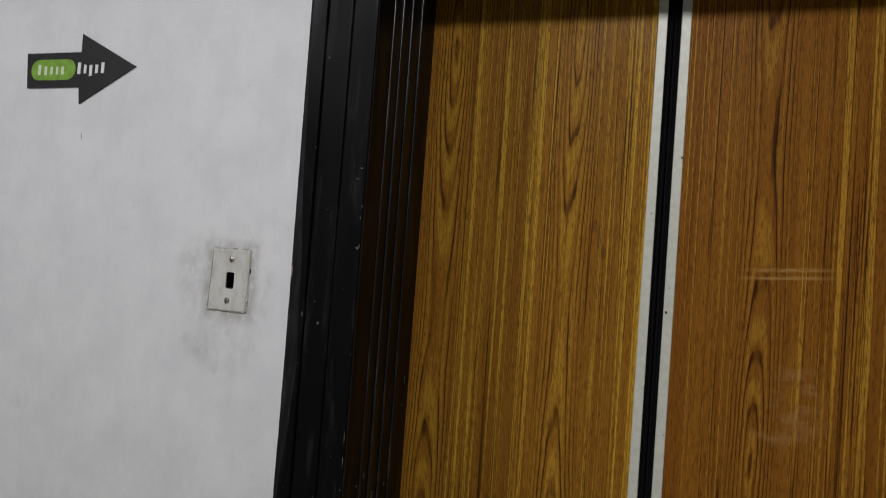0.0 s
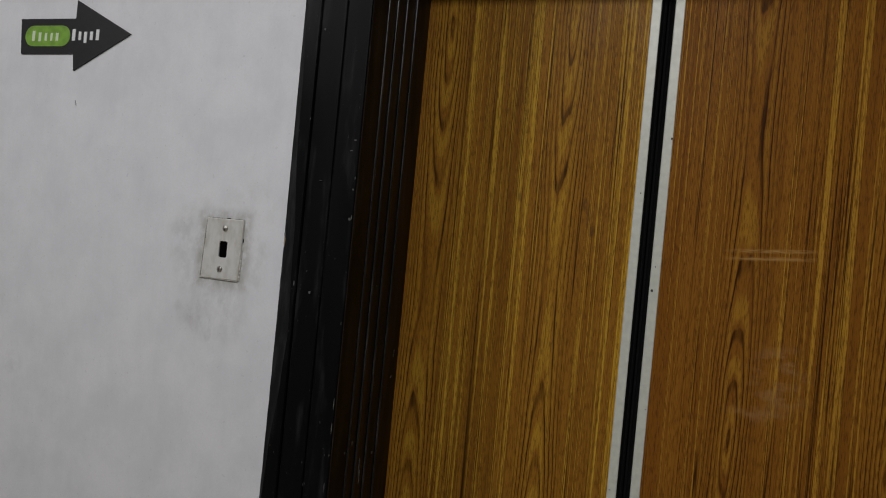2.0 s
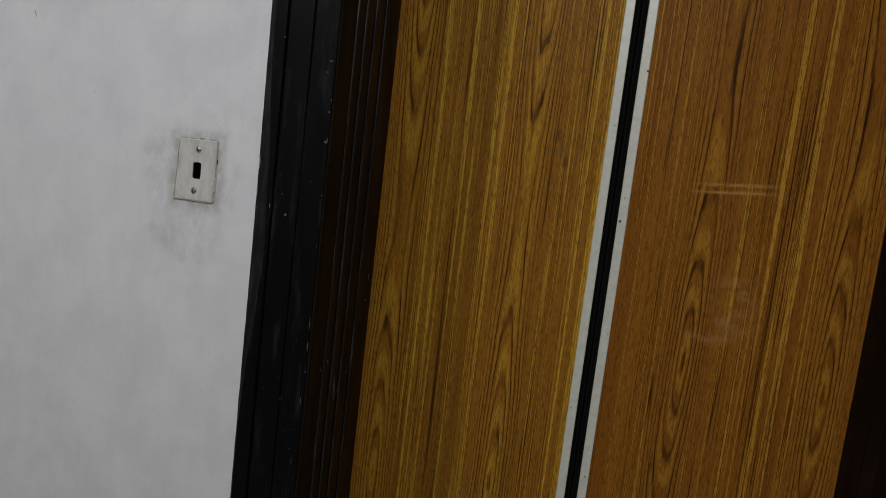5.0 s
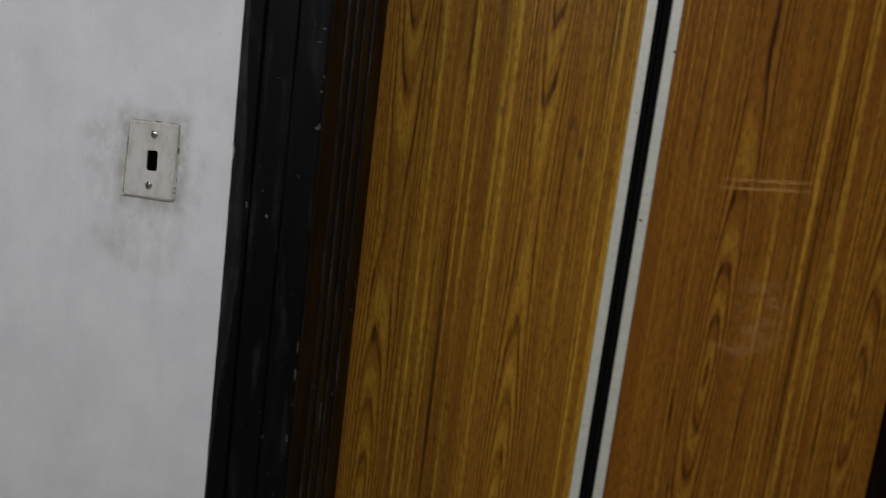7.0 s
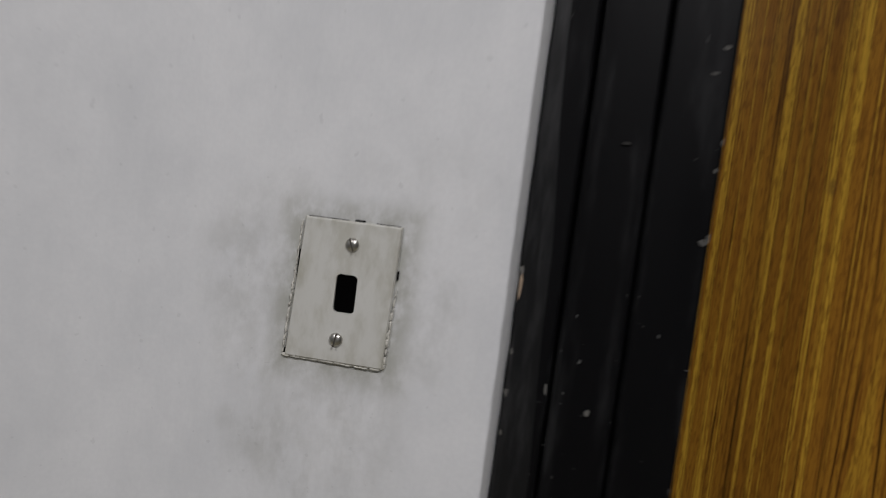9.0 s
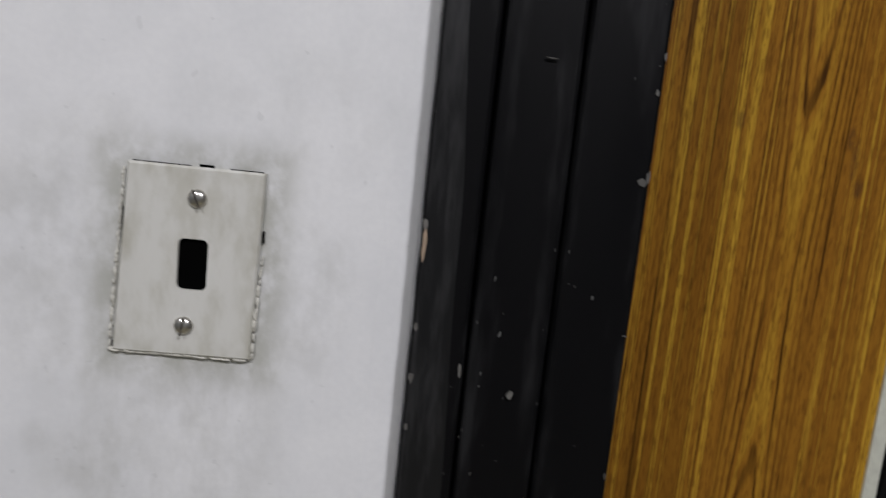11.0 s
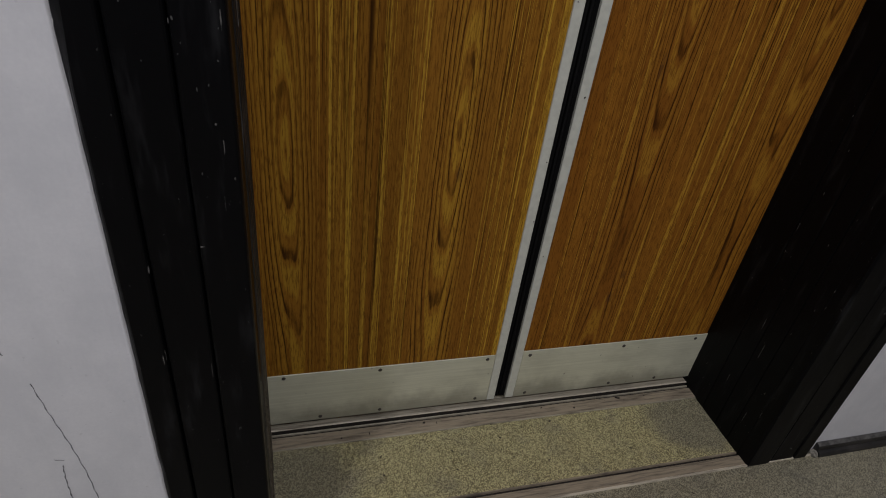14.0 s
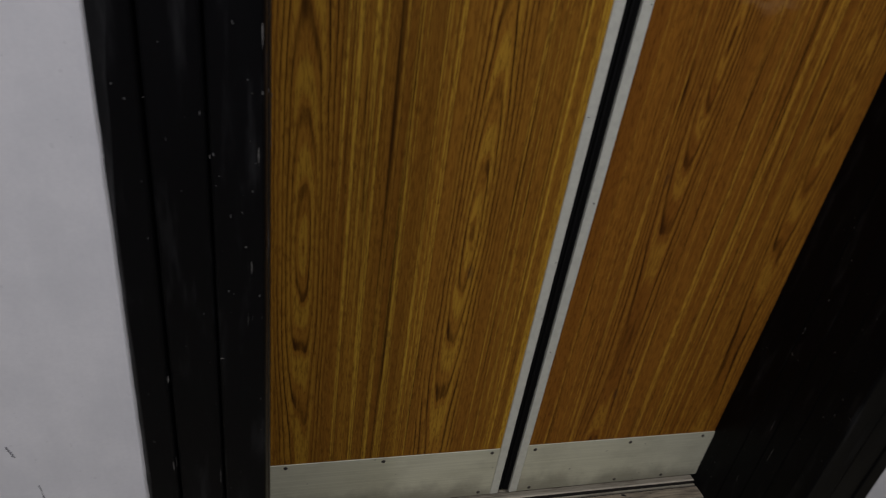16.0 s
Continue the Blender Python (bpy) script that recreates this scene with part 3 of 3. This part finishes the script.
def lump():
    bm = bmesh.new()
    bmesh.ops.create_icosphere(bm, subdivisions=3, radius=1.0)
    for v in bm.verts:
        v.co *= 1.0 + 0.35 * noise.noise(v.co * 2.0)
    bmesh.ops.transform(bm, matrix=Matrix.Translation((0.681, 0.060, 0.004)) @ Matrix.Diagonal((0.008, 0.010, 0.009, 1)), verts=bm.verts[:])
    return bm


# baseboard on the wall beside the lift
board = empty("baseboard", "black skirting strip with a rounded top", "baseboard", kind="structure")
part("strip", prism([(0.072, 0.0), (0.060, 0.0), (0.060, 0.018), (0.062, 0.023), (0.066, 0.026), (0.072, 0.027)], 0.690, 2.4, "x", (3, 4)), DUSTY, board, second=CHIP)
part("foot", prism([(0.060, 0.0), (0.050, 0.0), (0.051, 0.005), (0.054, 0.009), (0.060, 0.011)], 0.690, 2.4, "x"), DUSTY, board)
part("end_lump", lump(), make_plain("dirty_plaster", (0.30, 0.28, 0.23), 0.9, spread=0.6), board, "lump of bare plaster")

# painted bead where the wall meets the casing
bead = structure("wall_bead", prism([(-0.646, 0.001), (-0.6445, 0.0), (-0.640, -0.0004), (-0.633, -0.0009), (-0.6285, -0.0011), (-0.6245, -0.0010), (-0.6230, -0.0006), (-0.6230, 0.001)], 0.0, 2.2, "z"), WALL, "ridge of white paint along the casing", "trim")


# ---- call button plate ----
plate = empty("call_button_plate", "ivory overpainted lift call button plate in grimy plaster", "call button")
OUT = [(-0.791, 1.3485), (-0.7140, 1.3487), (-0.7165, 1.237), (-0.7955, 1.2372)]
def ring_plate():
    """The plate with a real rectangular opening for the button."""
    bm = bmesh.new()
    hole = rounded(-0.7525, 1.292, 0.0170, 0.030, 0.0035, 4)
    order = [OUT[1], OUT[0], OUT[3], OUT[2]]
    size = len(hole)
    outer = []
    for i in range(size):
        k = i * 4 / size
        a, b = order[int(k) % 4], order[(int(k) + 1) % 4]
        f = k - int(k)
        outer.append((a[0] + (b[0] - a[0]) * f, a[1] + (b[1] - a[1]) * f))
    layers = []
    cx, cz = -0.7545, 1.2925
    for shape, y, shrink in ((outer, 0.001, 1.0), (outer, -0.0022, 1.0), (outer, -0.0034, 0.975), (hole, -0.0034, 1.0), (hole, 0.002, 1.0)):
        layers.append([bm.verts.new((cx + (x - cx) * shrink if shape is outer else x, y, cz + (z - cz) * shrink if shape is outer else z)) for x, z in shape])
    for a, b in zip(layers, layers[1:]):
        for i in range(size):
            j = (i + 1) % size
            bm.faces.new((a[i], a[j], b[j], b[i]))
    bmesh.ops.recalc_face_normals(bm, faces=bm.faces[:])
    return bm


part("cover", ring_plate(), PLATE, plate)
# the recess is shallow; near-black colour stands in for the shade of its depth
part("button_recess", prism(rounded(-0.7525, 1.292, 0.0168, 0.0298, 0.0035, 4), -0.0012, 0.0005, "y"), HOLE, plate, "empty button opening, its shade drawn as a black sheet")


def screw(x, z, turn):
    bm = bmesh.new()
    bmesh.ops.create_uvsphere(bm, u_segments=20, v_segments=12, radius=0.0056, matrix=Matrix.Translation((x, -0.0032, z)) @ Matrix.Diagonal((1, 0.62, 1, 1)))
    ob = part("screw", bm, SCREW, plate, "domed steel screw", smooth=True)
    slot = box(-0.0052, 0.0052, -0.0072, -0.0058, -0.0005, 0.0005)
    bmesh.ops.transform(slot, matrix=Matrix.Translation((x, 0, z)) @ Matrix.Rotation(radians(turn), 4, "Y"), verts=slot.verts[:])
    part("slot", slot, DARK_METAL, ob)


screw(-0.7515, 1.3305, 70)
screw(-0.7555, 1.2555, 100)


def ragged(points, width, y0, y1, seed, gap=0.25):
    """Broken plaster lip along a line of (x, z) points."""
    r = random.Random(seed)
    bm = bmesh.new()
    for (xa, za), (xb, zb) in zip(points, points[1:]):
        count = max(2, int(math.hypot(xb - xa, zb - za) / 0.0016))
        nx, nz = -(zb - za), xb - xa
        size = math.hypot(nx, nz)
        nx, nz = nx / size, nz / size
        for i in range(count):
            if r.random() < gap:
                continue
            f = (i + 0.5) / count
            x, z = xa + (xb - xa) * f, za + (zb - za) * f
            w = width * r.uniform(0.15, 0.8)
            bmesh.ops.create_icosphere(bm, subdivisions=1, radius=1.0, matrix=Matrix.Translation((x + nx * w * 0.4, (y0 + y1) / 2, z + nz * w * 0.4)) @ Matrix.Rotation(math.atan2(-(zb - za), xb - xa), 4, "Y") @ Matrix.Diagonal((0.0026 * r.uniform(0.6, 1.6), (y1 - y0) / 2 * r.uniform(0.3, 1.0), w * 0.5, 1)))
    return bm


part("plaster_lip", ragged([(-0.7965, 1.2362), (-0.718, 1.2356)], 0.005, -0.0035, 0.001, 1, 0.1), PLASTER, plate, "broken plaster lip", smooth=True)
part("plaster_lip", ragged([(-0.7150, 1.238), (-0.7128, 1.300)], 0.0045, -0.003, 0.001, 2, 0.35), PLASTER, plate, smooth=True)
part("plaster_lip", ragged([(-0.7972, 1.238), (-0.7928, 1.345)], 0.003, -0.003, 0.001, 3, 0.4), PLASTER, plate, smooth=True)
for x0, x1, z0, z1 in ((-0.789, -0.757, 1.3487, 1.3491), (-0.735, -0.716, 1.3487, 1.3492), (-0.752, -0.744, 1.3488, 1.3502), (-0.7950, -0.750, 1.2365, 1.2371), (-0.7968, -0.7955, 1.237, 1.243), (-0.7142, -0.7130, 1.308, 1.315), (-0.7935, -0.7922, 1.30, 1.322), (-0.7163, -0.7152, 1.248, 1.268)):
    part("gap", box(x0, x1, -0.0012, 0.001, z0, z1), HOLE, plate, "dark gap beside the plate")

# ---- arrow sign on the wall ----
sign = empty("arrow_sign", "black arrow sign with a green pill on the wall", "sign")
TIP = [(-1.276, 1.720), (-1.137, 1.720), (-1.137, 1.757), (-1.002, 1.689), (-1.133, 1.616), (-1.137, 1.650), (-1.270, 1.649)]
part("arrow", prism(TIP, -0.003, 0.0005, "y"), SIGN_BLACK, sign)
part("pill", prism(rounded(-1.2045, 1.685, 0.114, 0.042, 0.0205, 6), -0.0036, -0.0028, "y"), SIGN_GREEN, sign, "green pill with pale bars")
x = -1.243
for w, h, drop in ((0.013, 0.021, 0), (0.012, 0.018, 0.002), (0.011, 0.016, 0.002), (0.010, 0.016, 0.002), (0.012, 0.016, 0.002)):
    part("bar", box(x, x + w * 0.55, -0.0041, -0.0034, 1.685 - h / 2 - drop, 1.685 + h / 2 - drop), SIGN_PALE, sign)
    x += w + 0.0035
x = -1.142
for w, h, drop in ((0.0125, 0.023, 0), (0.010, 0.017, 0.002), (0.011, 0.022, 0.005), (0.011, 0.017, 0.002), (0.012, 0.021, 0)):
    part("bar", box(x, x + w * 0.6, -0.0041, -0.0028, 1.687 - h / 2 - drop, 1.687 + h / 2 - drop), SIGN_WHITE, sign)
    x += w + 0.0035


# ---- wear: paint chips, scratches, grit ----
def chip(x, y, z, w, h, face, seed, material, parent, name="paint_chip"):
    """A small ragged flake lying on an upright face: "front" looks towards the hall, "side" into the opening."""
    r = random.Random(seed)
    count = r.randint(5, 8)
    outline = []
    for i in range(count):
        a = 2 * math.pi * (i + r.uniform(-0.3, 0.3)) / count
        k = r.uniform(0.55, 1.1)
        outline.append((math.cos(a) * w / 2 * k, math.sin(a) * h / 2 * k))
    if face == "front":
        bm = prism([(x + a, z + b) for a, b in outline], y - 0.0004, y + 0.0008, "y")
    else:
        bm = prism([(y + a, z + b) for a, b in outline], min(x, x + face * 0.0005), max(x, x + face * 0.0005) + 0.0002, "x")
    return part(name, bm, material, parent)


rng = random.Random(11)
F = LEFT_FACE
# the larger chips that stand out on the face boards beside the button
for i, (x, z, w, h) in enumerate(((-0.579, 1.689, 0.004, 0.005), (-0.591, 1.534, 0.002, 0.004), (-0.4975, 1.436, 0.002, 0.006), (-0.499, 1.416, 0.003, 0.005), (-0.5005, 1.366, 0.006, 0.006),
                                  (-0.4975, 1.369, 0.0025, 0.009), (-0.503, 1.500, 0.006, 0.003), (-0.562, 1.235, 0.005, 0.006), (-0.498, 1.276, 0.004, 0.0015), (-0.498, 1.189, 0.0012, 0.005),
                                  (-0.4975, 1.051, 0.0012, 0.030), (-0.4975, 1.012, 0.0015, 0.024), (-0.4975, 0.965, 0.0016, 0.005), (-0.501, 0.910, 0.0012, 0.018), (-0.509, 1.482, 0.007, 0.0015))):
    chip(x, F, z, w, h, "front", i, CHIP, casing_left)
for i, (x, z, w, h) in enumerate(((-0.513, 0.821, 0.002, 0.003), (-0.508, 0.800, 0.0012, 0.016), (-0.501, 0.767, 0.002, 0.004), (-0.538, 0.692, 0.005, 0.002), (-0.590, 0.668, 0.0015, 0.012),
                                  (-0.593, 0.545, 0.001, 0.020), (-0.561, 1.428, 0.009, 0.001), (-0.598, 1.271, 0.004, 0.002), (-0.593, 1.247, 0.002, 0.010), (-0.611, 0.961, 0.002, 0.003), (-0.612, 0.932, 0.002, 0.003))):
    chip(x, F + 0.0012 if x < -0.595 else F, z, w, h, "front", 40 + i, CHIP, casing_left)
for i in range(22):
    z = rng.uniform(0.15, 1.95)
    edge = rng.random()
    x = rng.choice((-0.4975, -0.5415, -0.589)) + rng.uniform(-0.0015, 0.0015) if edge < 0.45 else rng.uniform(-0.598, -0.498)
    size = rng.uniform(0.0004, 0.0010)
    chip(x, F + (0.0018 if -0.589 < x < -0.542 else 0.0), z, size, size * rng.uniform(1.0, 7.0), "front", 100 + i, CHIP, casing_left)
# chips and scrapes on the stepped reveal
for i, (y, z, w, h) in enumerate(((0.063, 1.303, 0.004, 0.010), (0.060, 1.185, 0.004, 0.005), (0.071, 0.959, 0.008, 0.012), (0.040, 0.950, 0.005, 0.006), (0.257, 1.049, 0.008, 0.006),
                                  (0.121, 1.248, 0.004, 0.003), (0.117, 0.900, 0.006, 0.045), (0.122, 0.880, 0.003, 0.030), (0.182, 0.909, 0.005, 0.008), (0.262, 1.098, 0.004, 0.020), (0.170, 1.244, 0.006, 0.002))):
    chip(-0.4952, y, z, w, h, 1, 160 + i, CHIP, casing_left)
for i in range(16):
    y, z = rng.choice((0.053, 0.098, 0.15, 0.21)) + rng.uniform(0.003, 0.006), rng.uniform(0.2, 1.9)
    size = rng.uniform(0.0006, 0.002)
    chip(-(0.4945 + 0.0055 * (y - F) / (DOOR_Y - F) - 0.0016), y, z, size, size * rng.uniform(0.8, 3.5), 1, 200 + i, CHIP, casing_left)
for i in range(26):
    y, z = rng.uniform(0.06, 0.29), rng.uniform(0.03, 0.9)
    size = rng.uniform(0.0006, 0.0017)
    chip(0.4985 + 0.0015 * (y - RIGHT_FACE) / (DOOR_Y - RIGHT_FACE), y, z, size, size * rng.uniform(0.8, 5.0), -1, 300 + i, CHIP, casing_right)
for i in range(16):
    x, z = rng.uniform(0.503, 0.66), rng.uniform(0.02, 0.8)
    size = rng.uniform(0.0006, 0.0017)
    chip(x, RIGHT_FACE + 0.001, z, size, size * rng.uniform(0.8, 4.0), "front", 400 + i, CHIP, casing_right)
# long scratches in the paint of the deep reveal and the casing face
for i, (y, z, w, h) in enumerate(((0.16, 0.25, 0.0008, 0.045), (0.185, 0.30, 0.0007, 0.03), (0.12, 0.09, 0.0008, 0.03), (0.09, 0.13, 0.0007, 0.02), (0.22, 0.52, 0.0007, 0.02), (0.20, 0.13, 0.0006, 0.025))):
    chip(0.4988, y, z, w, h, -1, 700 + i, CHIP, casing_right, "paint_scratch")
for i, (x, z, w, h) in enumerate(((-0.545, 0.52, 0.0005, 0.03), (-0.59, 0.55, 0.0004, 0.02), (-0.512, 0.74, 0.0004, 0.02))):
    chip(x, F, z, w, h, "front", 720 + i, CHIP, casing_left, "paint_scratch")
# dents and grease marks on the aluminium edge strips
for ob in [o for o in scene.objects if o.name.split(".")[0] == "edge_strip"]:
    s = -1 if ob.data.vertices[0].co.x < 0 else 1
    marks = ((0.029, 1.592, 0.005, 0.006), (0.018, 1.287, 0.006, 0.007), (0.021, 1.335, 0.003, 0.004), (0.024, 0.735, 0.004, 0.004), (0.027, 1.05, 0.003, 0.003), (0.02, 0.42, 0.003, 0.004)) if s > 0 else ((0.016, 0.50, 0.003, 0.004), (0.017, 0.62, 0.003, 0.003), (0.026, 0.88, 0.003, 0.002), (0.02, 1.48, 0.003, 0.003))
    for i, (x, z, w, h) in enumerate(marks):
        chip(s * x, DOOR_Y - 0.0040, z, w, h, "front", 800 + i + 20 * s, DARK_METAL, ob, "dent")
# torn edge with bare wood, and white flecks of wall paint along the outer edge
for i, (z, w, h, m) in enumerate(((1.318, 0.0035, 0.020, RAW_WOOD), (1.330, 0.004, 0.007, CHIP), (1.395, 0.004, 0.012, CHIP), (1.41, 0.003, 0.008, CHIP), (1.24, 0.004, 0.008, CHIP), (1.21, 0.003, 0.005, CHIP), (1.27, 0.003, 0.006, CHIP), (1.49, 0.003, 0.008, CHIP))):
    chip(-0.6205, F + 0.0036, z, w, h, "front", 500 + i, m, casing_left)
for i in range(5):
    chip(-0.6212 + rng.uniform(-0.0008, 0.0010), F + 0.0034, rng.uniform(0.1, 1.95), rng.uniform(0.0008, 0.0018), rng.uniform(0.003, 0.009), "front", 600 + i, SIGN_WHITE, casing_left)


def scratch(points, width):
    """A thin drawn line on the wall through (x, z) points."""
    bm = bmesh.new()
    rows = []
    steps = 8
    for k in range((len(points) - 1) * steps + 1):
        i, f = min(k // steps, len(points) - 2), k / steps - min(k // steps, len(points) - 2)
        (xa, za), (xb, zb) = points[i], points[i + 1]
        x, z = xa + (xb - xa) * f, za + (zb - za) * f
        wob = 0.0006 * math.sin(k * 1.7)
        w = width * (0.6 + 0.4 * math.sin(k * 2.3 + 1))
        rows.append((bm.verts.new((x - w + wob, -0.0004, z)), bm.verts.new((x + wob, -0.0010, z)), bm.verts.new((x + w + wob, -0.0004, z))))
    for a, b in zip(rows, rows[1:]):
        bm.faces.new((a[0], a[1], b[1], b[0]))
        bm.faces.new((a[1], a[2], b[2], b[1]))
    return bm


for pts, w in (([(-0.737, 0.505), (-0.729, 0.45), (-0.720, 0.397), (-0.713, 0.34), (-0.710, 0.28)], 0.0007), ([(-0.758, 0.566), (-0.755, 0.558), (-0.7525, 0.550)], 0.0014),
               ([(-0.736, 0.360), (-0.7385, 0.33), (-0.739, 0.29)], 0.0009), ([(-0.742, 0.372), (-0.733, 0.370)], 0.0012),
               ([(-1.123, 1.557), (-1.120, 1.547)], 0.0010)):
    part("scratch", scratch(pts, w), SCRATCH, wall_left, "thin dark scratch")

grit = bmesh.new()
for i in range(60):
    x = rng.uniform(-0.48, 0.49)
    y = rng.choice((rng.uniform(0.10, 0.26), rng.uniform(0.262, 0.297), rng.uniform(0.0, 0.06)))
    z = 0.005 if 0.262 < y < 0.286 else (-0.005 if y > 0.286 else 0.0015)
    s = rng.uniform(0.0006, 0.002) * (1.6 if rng.random() < 0.1 else 1)
    bmesh.ops.create_icosphere(grit, subdivisions=1, radius=1.0, matrix=Matrix.Translation((x, y, z)) @ Matrix.Rotation(rng.uniform(0, 3), 4, "Z") @ Matrix.Diagonal((s * rng.uniform(1, 3), s, s * 0.5, 1)))
tagged(part("floor_grit", grit, DIRT_SHADE), "dark crumbs of dirt on the sill and terrazzo", "dirt", kind="stuff")
